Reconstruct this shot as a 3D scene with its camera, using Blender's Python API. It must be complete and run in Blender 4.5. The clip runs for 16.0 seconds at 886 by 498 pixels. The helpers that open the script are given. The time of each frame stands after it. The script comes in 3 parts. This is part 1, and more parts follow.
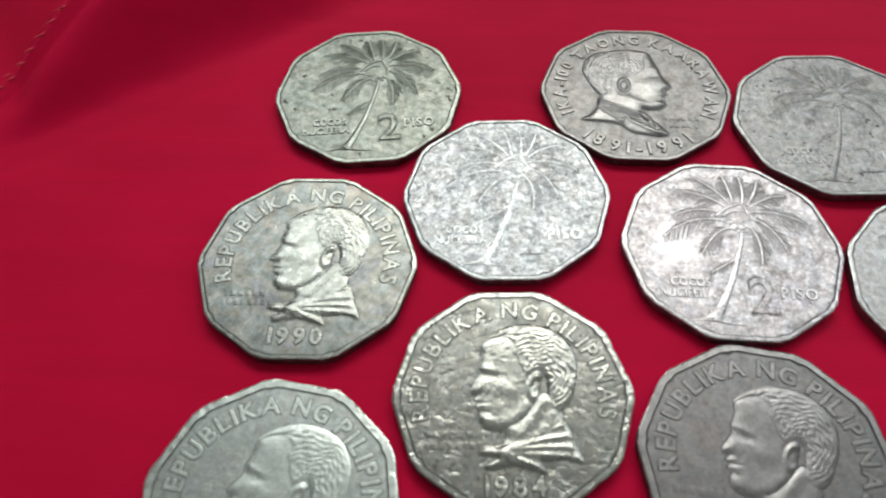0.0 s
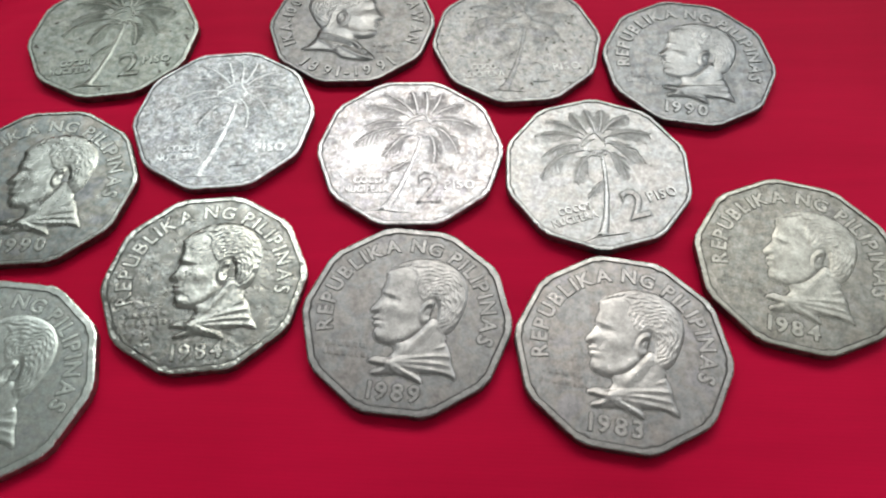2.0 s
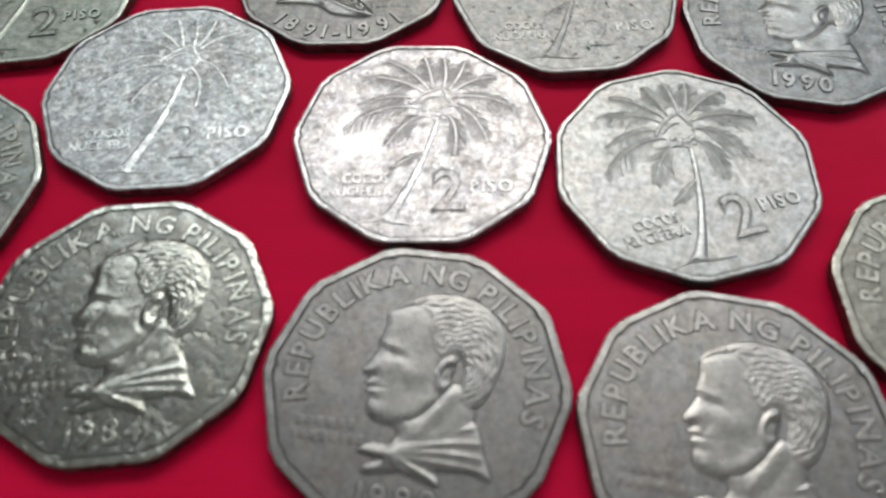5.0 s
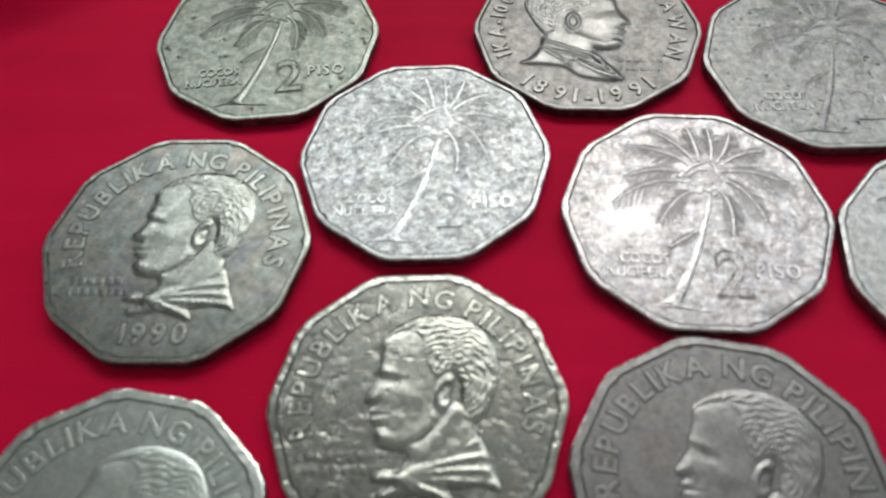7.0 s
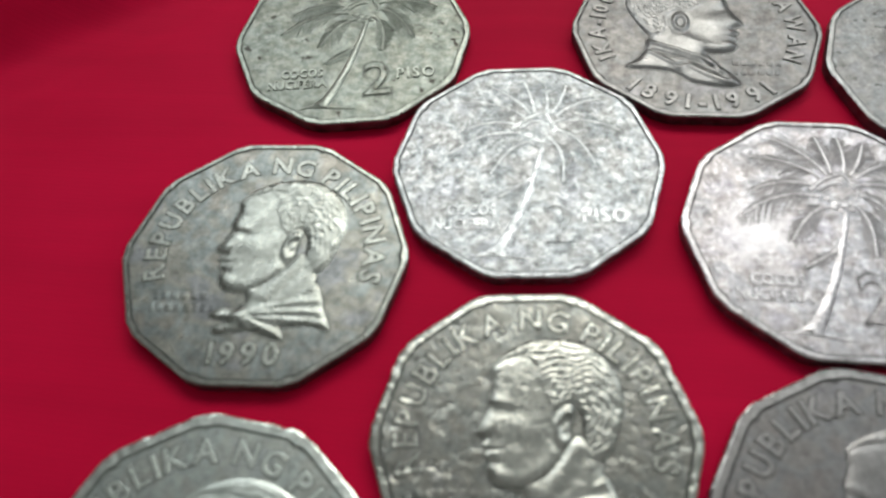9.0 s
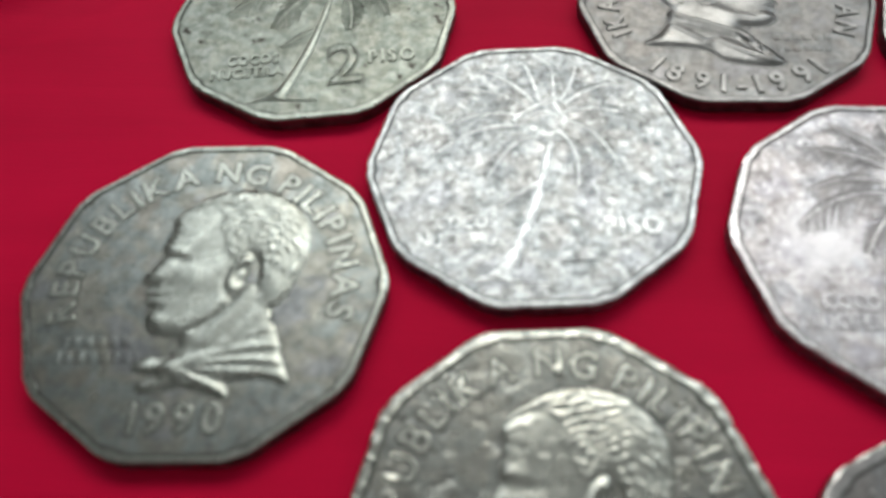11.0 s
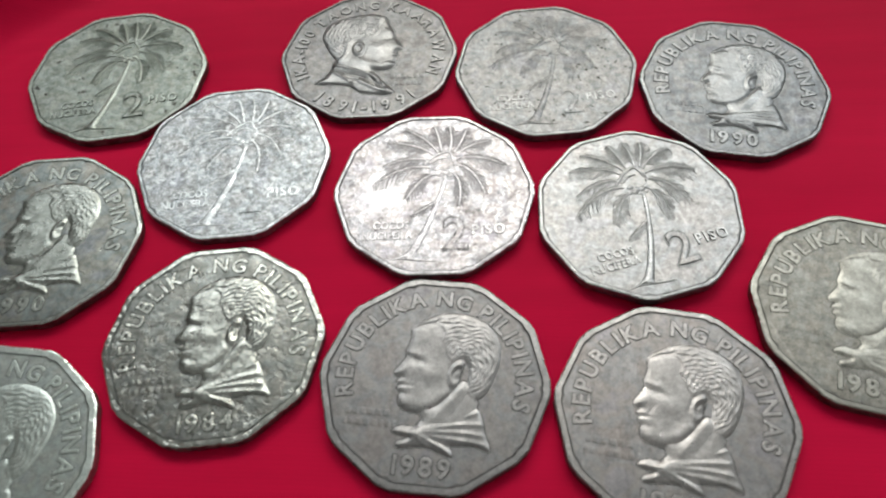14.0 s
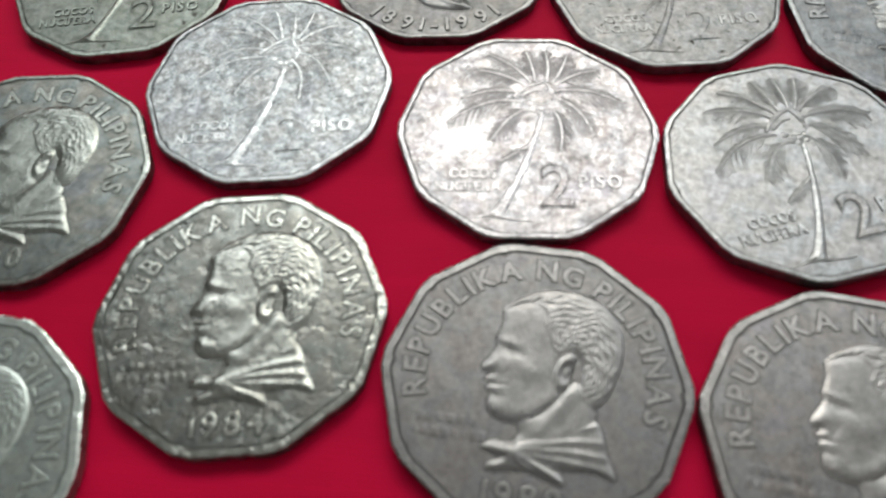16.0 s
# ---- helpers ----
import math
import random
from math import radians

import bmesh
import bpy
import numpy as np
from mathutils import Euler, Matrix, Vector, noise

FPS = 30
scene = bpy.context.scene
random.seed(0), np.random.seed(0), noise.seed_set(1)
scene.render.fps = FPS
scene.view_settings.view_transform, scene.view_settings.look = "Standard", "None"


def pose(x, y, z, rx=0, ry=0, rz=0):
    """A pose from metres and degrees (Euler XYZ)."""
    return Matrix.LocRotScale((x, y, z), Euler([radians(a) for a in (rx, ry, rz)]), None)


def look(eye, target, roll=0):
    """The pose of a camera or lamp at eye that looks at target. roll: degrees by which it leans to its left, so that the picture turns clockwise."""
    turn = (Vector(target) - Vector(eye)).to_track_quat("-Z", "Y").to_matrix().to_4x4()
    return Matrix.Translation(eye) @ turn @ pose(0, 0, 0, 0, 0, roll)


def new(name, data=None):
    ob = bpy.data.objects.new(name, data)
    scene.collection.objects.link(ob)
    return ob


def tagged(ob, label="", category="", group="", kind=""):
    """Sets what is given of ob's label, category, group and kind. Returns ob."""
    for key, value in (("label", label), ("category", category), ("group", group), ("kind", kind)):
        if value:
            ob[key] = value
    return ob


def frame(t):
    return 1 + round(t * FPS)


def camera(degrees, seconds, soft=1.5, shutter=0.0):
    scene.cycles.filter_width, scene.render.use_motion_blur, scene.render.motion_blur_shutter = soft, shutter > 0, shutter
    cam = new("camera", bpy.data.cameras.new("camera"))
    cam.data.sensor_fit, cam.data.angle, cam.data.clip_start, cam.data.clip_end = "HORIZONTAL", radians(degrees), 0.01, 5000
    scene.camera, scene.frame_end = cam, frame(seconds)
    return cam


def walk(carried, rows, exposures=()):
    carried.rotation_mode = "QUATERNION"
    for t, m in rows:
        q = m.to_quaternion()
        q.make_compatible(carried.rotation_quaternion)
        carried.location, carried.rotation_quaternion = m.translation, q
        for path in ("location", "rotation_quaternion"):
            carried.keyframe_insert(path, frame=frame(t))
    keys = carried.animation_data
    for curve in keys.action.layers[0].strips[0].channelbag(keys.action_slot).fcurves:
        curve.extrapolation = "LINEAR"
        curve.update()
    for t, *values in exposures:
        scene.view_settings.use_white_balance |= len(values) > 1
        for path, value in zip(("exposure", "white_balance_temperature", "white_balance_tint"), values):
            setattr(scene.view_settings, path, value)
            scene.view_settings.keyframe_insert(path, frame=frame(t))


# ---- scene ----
cam = camera(62.28, 16.0, soft=2.2)
# seconds; place in millimetres; turn in degrees
ROWS = [
    (0.0, -18.69, -54.90, 88.73, 33.70, 1.09, 3.51),
    (0.5, -8.88, -58.86, 102.43, 32.65, 1.29, 2.45),
    (1.0, 8.98, -66.85, 108.95, 32.39, 1.20, 0.06),
    (1.5, 20.22, -69.19, 106.89, 31.71, 0.82, -1.09),
    (2.0, 20.80, -71.72, 97.69, 31.00, 0.16, -1.24),
    (2.5, 20.91, -66.89, 83.27, 30.65, -0.44, -1.61),
    (3.0, 19.45, -62.77, 76.94, 30.57, -0.80, -1.47),
    (3.2, 20.21, -62.15, 74.48, 30.36, -0.63, -1.57),
    (5.3, 18.50, -48.75, 70.16, 31.11, 0.54, -0.50),
    (5.5, 17.74, -47.42, 71.08, 31.37, 0.62, -0.38),
    (6.0, 12.03, -46.87, 75.85, 31.92, 1.36, 0.44),
    (6.5, -2.85, -43.41, 75.69, 31.71, 2.12, 2.30),
    (7.0, -7.70, -43.35, 72.90, 31.24, 1.83, 2.84),
    (7.5, -9.25, -43.15, 69.69, 30.68, 2.24, 3.40),
    (8.0, -10.92, -43.70, 72.16, 30.71, 1.92, 3.26),
    (8.5, -13.29, -40.38, 67.98, 31.51, 2.80, 4.60),
    (8.7, -14.81, -40.41, 68.10, 31.72, 2.93, 4.58),
    (10.8, -24.92, -29.28, 57.43, 32.86, 3.15, 3.28),
    (11.0, -19.54, -29.88, 55.17, 32.18, 2.18, 2.36),
    (11.5, -7.06, -31.56, 55.98, 31.86, 1.44, 0.32),
    (12.0, 0.27, -34.20, 63.09, 31.69, 2.52, 0.59),
    (12.5, 10.23, -46.80, 85.79, 32.67, 2.63, 0.14),
    (13.0, 16.95, -59.68, 96.51, 32.33, 2.72, -0.84),
    (13.5, 20.82, -62.21, 94.75, 32.19, 2.32, -1.45),
    (14.0, 20.06, -61.76, 92.51, 31.86, 2.16, -1.30),
    (14.5, 18.52, -57.70, 86.12, 31.63, 1.57, -0.71),
    (15.0, 15.14, -51.27, 79.74, 30.69, 1.48, 0.52),
    (15.5, 11.43, -50.32, 78.12, 30.79, 1.57, 0.91),
    (16.0, 9.82, -50.42, 70.32, 30.03, 1.78, 0.90),
]
MM = 0.001
cam.data.dof.use_dof, cam.data.dof.focus_distance, cam.data.dof.aperture_fstop = True, 0.120, 30.0
EXPOSURES = [(0.0, -0.25, 5880, -1), (1.5, -0.17, 5880, -1), (3.0, -0.23, 5880, -1), (6.0, -0.28, 5880, -1), (8.0, -0.35, 5880, -1), (11.0, -0.28, 5880, -1), (11.5, -0.44, 5880, -9), (12.1, -0.50, 5880, -14), (12.7, -0.24, 5880, -2), (14.0, -0.19, 5880, -1), (16.0, -0.28, 5880, -1)]
walk(cam, [(t, pose(x * MM, y * MM, z * MM, rx, ry, rz)) for t, x, y, z, rx, ry, rz in ROWS], EXPOSURES)

# ---- light: an overcast sky through one wide window ahead of the camera ----
world = bpy.data.worlds.new("sky")
scene.world = world
world.use_nodes = True
sky = world.node_tree.nodes.new("ShaderNodeTexSky")
sky.sky_type, sky.sun_disc = "NISHITA", False
sky.sun_elevation, sky.sun_rotation = radians(48), radians(6)
sky.air_density, sky.dust_density, sky.ozone_density = 1.0, 6.0, 0.6
world.node_tree.links.new(sky.outputs[0], world.node_tree.nodes["Background"].inputs[0])
world.node_tree.nodes["Background"].inputs[1].default_value = 0.12
# the window's opening: its two sides, sill and head, and the place of the wall
WIN_X0, WIN_X1, WIN_Z0, WIN_Z1, WIN_Y = -1.10, 2.10, 0.95, 2.34, 1.12
day = bpy.data.lights.new("window_daylight", "AREA")
day.shape, day.size, day.size_y = "RECTANGLE", WIN_X1 - WIN_X0 - 0.1, WIN_Z1 - WIN_Z0 - 0.1
day.energy, day.color = 43.0, (1.0, 0.985, 0.96)
window_daylight = new("window_daylight", day)
window_daylight.matrix_world = look(Vector(((WIN_X0 + WIN_X1) / 2, WIN_Y + 0.05, (WIN_Z0 + WIN_Z1) / 2)), ((WIN_X0 + WIN_X1) / 2, -2.0, (WIN_Z0 + WIN_Z1) / 2))


# ---- materials ----
def material(name):
    m = bpy.data.materials.new(name)
    m.use_nodes = True
    t = m.node_tree
    return m, t, t.nodes["Principled BSDF"]


def node(t, kind, **values):
    n = t.nodes.new(kind)
    for key, v in values.items():
        if key.startswith("i_"):
            n.inputs[key[2:].replace("_", " ")].default_value = v
        else:
            setattr(n, key, v)
    return n


def noise_at(t, scale, detail=4.0, rough=0.55, shift=(0, 0, 0), stretch=(1, 1, 1)):
    """Noise over places in the world, scale in features per metre."""
    g = node(t, "ShaderNodeNewGeometry")
    mp = node(t, "ShaderNodeMapping", i_Location=shift, i_Scale=stretch)
    t.links.new(g.outputs["Position"], mp.inputs["Vector"])
    n = node(t, "ShaderNodeTexNoise", i_Scale=scale, i_Detail=detail, i_Roughness=rough)
    t.links.new(mp.outputs[0], n.inputs["Vector"])
    return n.outputs["Fac"]


def ramp(t, fac, stops, linear=True):
    r = node(t, "ShaderNodeValToRGB")
    while len(r.color_ramp.elements) < len(stops):
        r.color_ramp.elements.new(0.5)
    for e, (p, c) in zip(r.color_ramp.elements, stops):
        e.position = p
        e.color = (*c, 1) if isinstance(c, tuple) else (c, c, c, 1)
    t.links.new(fac, r.inputs[0])
    return r.outputs[0]


def mixed(t, fac, a, b, how="MIX"):
    m = node(t, "ShaderNodeMix", data_type="RGBA", blend_type=how)
    for sock, v in ((m.inputs[0], fac), (m.inputs[6], a), (m.inputs[7], b)):
        if isinstance(v, (int, float)):
            sock.default_value = v
        elif isinstance(v, tuple):
            sock.default_value = (*v, 1)
        else:
            t.links.new(v, sock)
    return m.outputs[2]


def bump(t, bsdf, *layers):
    last = None
    for height, strength, distance in layers:
        b = node(t, "ShaderNodeBump", i_Strength=strength, i_Distance=distance)
        t.links.new(height, b.inputs["Height"])
        if last:
            t.links.new(last, b.inputs["Normal"])
        last = b.outputs[0]
    t.links.new(last, bsdf.inputs["Normal"])


def scaled(t, value, by):
    n = node(t, "ShaderNodeMath", operation="MULTIPLY")
    t.links.new(value, n.inputs[0])
    n.inputs[1].default_value = by
    return n.outputs[0]


def streaks(t, turn, shift, stretch, scale):
    """Noise drawn out along a line turned by an angle."""
    g = node(t, "ShaderNodeNewGeometry")
    spin = node(t, "ShaderNodeMapping", i_Rotation=(0, 0, turn))
    pull = node(t, "ShaderNodeMapping", i_Location=shift, i_Scale=stretch)
    n = node(t, "ShaderNodeTexNoise", i_Scale=scale, i_Detail=3.0, i_Distortion=0.4)
    t.links.new(g.outputs["Position"], spin.inputs["Vector"])
    t.links.new(spin.outputs[0], pull.inputs["Vector"])
    t.links.new(pull.outputs[0], n.inputs["Vector"])
    return n.outputs["Fac"]


def coin_metal(name, clean, stain, rough, seed, amount=0.5, pits=0.0, patch=300, grain=0.5, spots=0.0, rubbed=None, film=0.0):
    """Worn copper-nickel: clean metal, tarnish in blotches, fine scratches, pits and dark spots."""
    m, t, b = material(name)
    big = noise_at(t, patch, 6, 0.68, (seed, 0, 0))
    fine = noise_at(t, 2600, 4, 0.7, (0, seed, 0))
    dust = noise_at(t, 1100, 5, 0.75, (seed, 0, seed))
    scratch = streaks(t, seed * 2.1, (seed, seed, 0), (0.12, 2.6, 1), 500.0)
    hair = streaks(t, seed * 3.7 + 1.2, (2, seed, 0), (0.1, 3.2, 1), 420.0)
    lo = 0.62 - 0.3 * amount
    fac = ramp(t, big, [(lo - 0.1, 0.0), (lo + 0.16, 1.0)])
    col = mixed(t, fac, clean, stain)
    col = mixed(t, 0.6 * grain, col, ramp(t, fine, [(0.3, 0.5), (0.72, 1.35)]), "MULTIPLY")
    col = mixed(t, 0.7 * grain, col, ramp(t, dust, [(0.32, 0.55), (0.50, 1.0), (0.68, 1.3)]), "MULTIPLY")
    col = mixed(t, 0.3 * grain, col, ramp(t, scratch, [(0.35, 0.65), (0.65, 1.25)]), "MULTIPLY")
    col = mixed(t, 0.4 * grain, col, ramp(t, hair, [(0.66, 1.0), (0.72, 1.6)]), "MULTIPLY")
    speck = noise_at(t, 5200, 2, 0.6, (seed, seed, 2))
    col = mixed(t, 0.35 * grain, col, ramp(t, speck, [(0.3, 0.62), (0.48, 1.0), (0.7, 1.3)]), "MULTIPLY")
    if film:
        hue = ramp(t, noise_at(t, 170, 3, 0.6, (seed, 4, seed)), [(0.36, (1.0, 0.86, 0.80)), (0.46, (0.90, 0.98, 1.08)), (0.55, (1.08, 0.98, 0.90)), (0.64, (0.94, 0.92, 1.08))])
        col = mixed(t, film, col, hue, "MULTIPLY")
    if grain > 0.8:
        for turn, k in ((0.5, 1.0), (-0.9, 5.0), (1.9, 9.0)):
            n = streaks(t, turn, (k, seed, 0), (0.55, 1.5, 1), 700.0)
            col = mixed(t, scaled(t, ramp(t, n, [(0.64, 0.0), (0.72, 1.0)]), 0.4), col, tuple(min(0.95, c * 1.4) for c in clean))
        col = mixed(t, scaled(t, ramp(t, noise_at(t, 1200, 5, 0.72, (seed, 3, 1)), [(0.54, 0.0), (0.62, 1.0)]), 0.6), col, tuple(min(0.95, c * 1.6) for c in clean))
    if spots:
        dots = noise_at(t, 900, 2, 0.5, (0, 0, seed))
        field = noise_at(t, 140, 2, 0.5, (seed, 2, seed))
        both = mixed(t, 1.0, ramp(t, dots, [(0.62, 0.0), (0.70, 1.0)]), ramp(t, field, [(0.40, 0.0), (0.52, 1.0)]), "MULTIPLY")
        col = mixed(t, mixed(t, 1.0, both, (spots,) * 3, "MULTIPLY"), col, (0.04, 0.035, 0.03))
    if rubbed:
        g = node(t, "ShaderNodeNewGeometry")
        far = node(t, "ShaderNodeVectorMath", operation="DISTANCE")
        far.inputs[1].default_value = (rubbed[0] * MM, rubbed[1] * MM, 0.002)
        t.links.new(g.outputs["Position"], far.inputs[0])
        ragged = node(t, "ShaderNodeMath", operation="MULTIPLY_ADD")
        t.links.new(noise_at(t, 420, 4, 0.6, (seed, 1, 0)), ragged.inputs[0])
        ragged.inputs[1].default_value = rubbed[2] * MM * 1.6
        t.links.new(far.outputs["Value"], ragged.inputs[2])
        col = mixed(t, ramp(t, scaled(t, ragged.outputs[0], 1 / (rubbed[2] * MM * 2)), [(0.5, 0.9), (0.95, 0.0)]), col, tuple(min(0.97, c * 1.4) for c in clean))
    t.links.new(col, b.inputs["Base Color"])
    b.inputs["Metallic"].default_value = 1.0
    r = ramp(t, big, [(0.3, max(0.05, rough - 0.08)), (0.7, min(1.0, rough + 0.1))])
    t.links.new(r, b.inputs["Roughness"])
    layers = [(fine, 0.35 * grain, 0.00006), (dust, 0.4 * grain, 0.00012), (scratch, 0.2 * grain, 0.00006)]
    if pits:
        p = noise_at(t, 620, 3, 0.6, (seed, 0, seed))
        layers.append((ramp(t, p, [(0.30, 0.0), (0.46, 1.0)]), pits, 0.0003))
        layers.append((noise_at(t, 1100, 3, 0.5, (0, seed, seed)), pits * 0.8, 0.00025))
    bump(t, b, *layers)
    return m


def cloth_material():
    m, t, b = material("red_woven_polyester")
    cloud = noise_at(t, 18, 3, 0.5)
    slub = noise_at(t, 160, 3, 0.6, (0, 0, 0), (0.12, 1.5, 1))
    g = node(t, "ShaderNodeNewGeometry")
    turned = node(t, "ShaderNodeMapping", i_Rotation=(0, 0, radians(4)))
    t.links.new(g.outputs["Position"], turned.inputs["Vector"])
    weft = node(t, "ShaderNodeTexWave", wave_type="BANDS", bands_direction="Y", i_Scale=520.0, i_Distortion=1.2, i_Detail=2.0, i_Detail_Scale=1.5)
    warp = node(t, "ShaderNodeTexWave", wave_type="BANDS", bands_direction="X", i_Scale=520.0, i_Distortion=1.2, i_Detail=2.0, i_Detail_Scale=1.5)
    for w in (weft, warp):
        t.links.new(turned.outputs[0], w.inputs["Vector"])
    col = ramp(t, cloud, [(0.3, (0.41, 0.0018, 0.029)), (0.7, (0.51, 0.0030, 0.042))])
    col = mixed(t, 0.25, col, ramp(t, slub, [(0.3, 0.7), (0.7, 1.2)]), "MULTIPLY")
    col = mixed(t, 0.06, col, ramp(t, weft.outputs["Fac"], [(0.0, 0.55), (1.0, 1.15)]), "MULTIPLY")
    t.links.new(col, b.inputs["Base Color"])
    b.inputs["Roughness"].default_value = 0.62
    b.inputs["Specular IOR Level"].default_value = 0.09
    b.inputs["Specular Tint"].default_value = (1.0, 0.35, 0.45, 1)
    bump(t, b, (weft.outputs["Fac"], 0.05, 0.00006), (warp.outputs["Fac"], 0.02, 0.00006), (slub, 0.2, 0.0003))
    return m


def plain(name, colour, rough=0.8, var=0.12, scale=6.0):
    m, t, b = material(name)
    n = noise_at(t, scale, 5)
    t.links.new(ramp(t, n, [(0.3, tuple(c * (1 - var) for c in colour)), (0.7, tuple(min(1, c * (1 + var)) for c in colour))]), b.inputs["Base Color"])
    b.inputs["Roughness"].default_value = rough
    bump(t, b, (noise_at(t, 300, 3), 0.1, 0.001))
    return m


CLOTH = cloth_material()
THREAD = plain("red_thread", (0.52, 0.02, 0.05), 0.6, 0.2, 2000)
GROUND = plain("grey_concrete", (0.30, 0.29, 0.27), 0.85, 0.2, 3.0)
LINT = plain("white_lint", (0.8, 0.78, 0.75), 0.9)


# ---- mesh helpers ----
def finish(bm, name, mat, parent=None, label="", smooth=False, at=None):
    me = bpy.data.meshes.new(name)
    bm.to_mesh(me)
    bm.free()
    return put(name, me, mat, parent, label, smooth, at)


def put(name, me, mat, parent=None, label="", smooth=False, at=None, second=None, third=None):
    """One mesh object, its material on the object so that meshes can be shared."""
    if smooth:
        me.polygons.foreach_set("use_smooth", [True] * len(me.polygons))
    if not me.materials:
        me.materials.append(None)
    ob = new(name, me)
    ob.material_slots[0].link = "OBJECT"
    ob.material_slots[0].material = mat
    if second:
        ob.material_slots[1].link = "OBJECT"
        ob.material_slots[1].material = second
    if third:
        ob.material_slots[2].link = "OBJECT"
        ob.material_slots[2].material = third
    ob.parent = parent
    if at is not None:
        ob.matrix_basis = at
    if label:
        tagged(ob, label)
    return ob


def from_lists(name, verts, faces):
    me = bpy.data.meshes.new(name)
    me.from_pydata(verts, [], faces)
    return me


def box(bm, x0, x1, y0, y1, z0, z1):
    m = Matrix.Translation(((x0 + x1) / 2, (y0 + y1) / 2, (z0 + z1) / 2)) @ Matrix.Diagonal((x1 - x0, y1 - y0, z1 - z0, 1))
    bmesh.ops.create_cube(bm, size=1, matrix=m)


def slab(name, mat, label, *extent):
    bm = bmesh.new()
    box(bm, *extent)
    return tagged(finish(bm, name, mat), label, name.split("_")[0], kind="structure")


# ---- the plain room round the cloth ----
WALL = plain("white_wall_paint", (0.74, 0.73, 0.71), 0.85, 0.05, 2.0)
FRAME = plain("white_frame_paint", (0.75, 0.75, 0.73), 0.5, 0.05, 8.0)
slab("floor", GROUND, "plain grey concrete floor under the red cloth", -2.6, 2.6, -2.4, WIN_Y, -0.2, -0.012)
slab("ceiling", WALL, "plain white painted ceiling", -2.6, 2.6, -2.4, WIN_Y + 0.2, 2.7, 2.85)
slab("wall_south", WALL, "plain white painted wall", -2.6, 2.6, -2.55, -2.4, -0.2, 2.85)
slab("wall_west", WALL, "plain white painted wall", -2.75, -2.6, -2.55, WIN_Y + 0.2, -0.2, 2.85)
slab("wall_east", WALL, "plain white painted wall", 2.6, 2.75, -2.55, WIN_Y + 0.2, -0.2, 2.85)


def wall_with_window():
    bm = bmesh.new()
    y0, y1 = WIN_Y, WIN_Y + 0.2
    box(bm, -2.6, WIN_X0, y0, y1, -0.2, 2.7)
    box(bm, WIN_X1, 2.6, y0, y1, -0.2, 2.7)
    box(bm, WIN_X0, WIN_X1, y0, y1, -0.2, WIN_Z0)
    box(bm, WIN_X0, WIN_X1, y0, y1, WIN_Z1, 2.7)
    tagged(finish(bm, "wall_north", WALL), "plain white painted wall with one wide window", "wall", kind="structure")
    window = tagged(new("window_1"), "wide white painted window, plainly framed", "window", kind="structure")
    for x0, x1, z0, z1 in ((WIN_X0, WIN_X0 + 0.05, WIN_Z0, WIN_Z1), (WIN_X1 - 0.05, WIN_X1, WIN_Z0, WIN_Z1), (WIN_X0 + 0.05, WIN_X1 - 0.05, WIN_Z0, WIN_Z0 + 0.05), (WIN_X0 + 0.05, WIN_X1 - 0.05, WIN_Z1 - 0.05, WIN_Z1)):
        bm = bmesh.new()
        box(bm, x0, x1, WIN_Y + 0.08, WIN_Y + 0.14, z0, z1)
        finish(bm, "window_frame", FRAME, window)


wall_with_window()


# ---- the red cloth ----
def cloth_height(x, y):
    """Height of the cloth in millimetres at a place in millimetres: flat under the coins, folds beyond them."""
    # a fold that widens as it runs up and to the right: a steep face towards the coins, a rounded crest, a level back
    run = (x + 92.3) * 0.828 + (y - 23.6) * 0.561
    d = -(x + 92.3) * 0.561 + (y - 23.6) * 0.828
    fade = 1 / (1 + math.exp((x + 42) / 9))
    wide = 3.5 + 0.58 * max(0.0, min(22.0, run))
    k = min(1.0, max(0.0, (d + 1) / wide))
    rise = 0.82 * wide / (1 + math.exp(-(run + 2) / 2.5))
    h = fade * (rise * k * k * (3 - 2 * k) - 0.16 * max(0.0, min(14.0, d - wide)))
    # a faint pressed line along the foot of the fold
    h -= fade * 0.3 * math.exp(-((d + 5.0) / 1.3) ** 2)
    # the hem: a doubled edge that falls away beyond a pressed crease
    side = (x + 100.7) * 0.71 - (y - 31.0) * 0.705
    h += fade * (1.0 / (1 + math.exp(min(50.0, side / 0.5))) - 1.5 * math.exp(-((side - 1.2) / 1.5) ** 2) - 0.45 * min(9.0, max(0.0, -side)))
    # soft waves behind the back row
    b = 1 / (1 + math.exp(-(y - 66) / 6))
    h += b * 2.4 * math.sin(0.05 * x + 0.085 * y + 0.8)
    # left of the coins the cloth sinks and swells gently
    w = 1 / (1 + math.exp((x + 74) / 6))
    h += w * 1.1 * math.sin(0.07 * y - 0.05 * x)
    e = 1 / (1 + math.exp(-(x - 104) / 7))
    h += e * 1.5 * math.sin(0.06 * y + 0.04 * x)
    s = 1 / (1 + math.exp((y + 60) / 7))
    h += s * 1.2 * math.sin(0.05 * x - 0.06 * y)
    return h


COIN_SPOTS = []
THICK, FIELD, BASE = 1.8, 1.66, 0.4


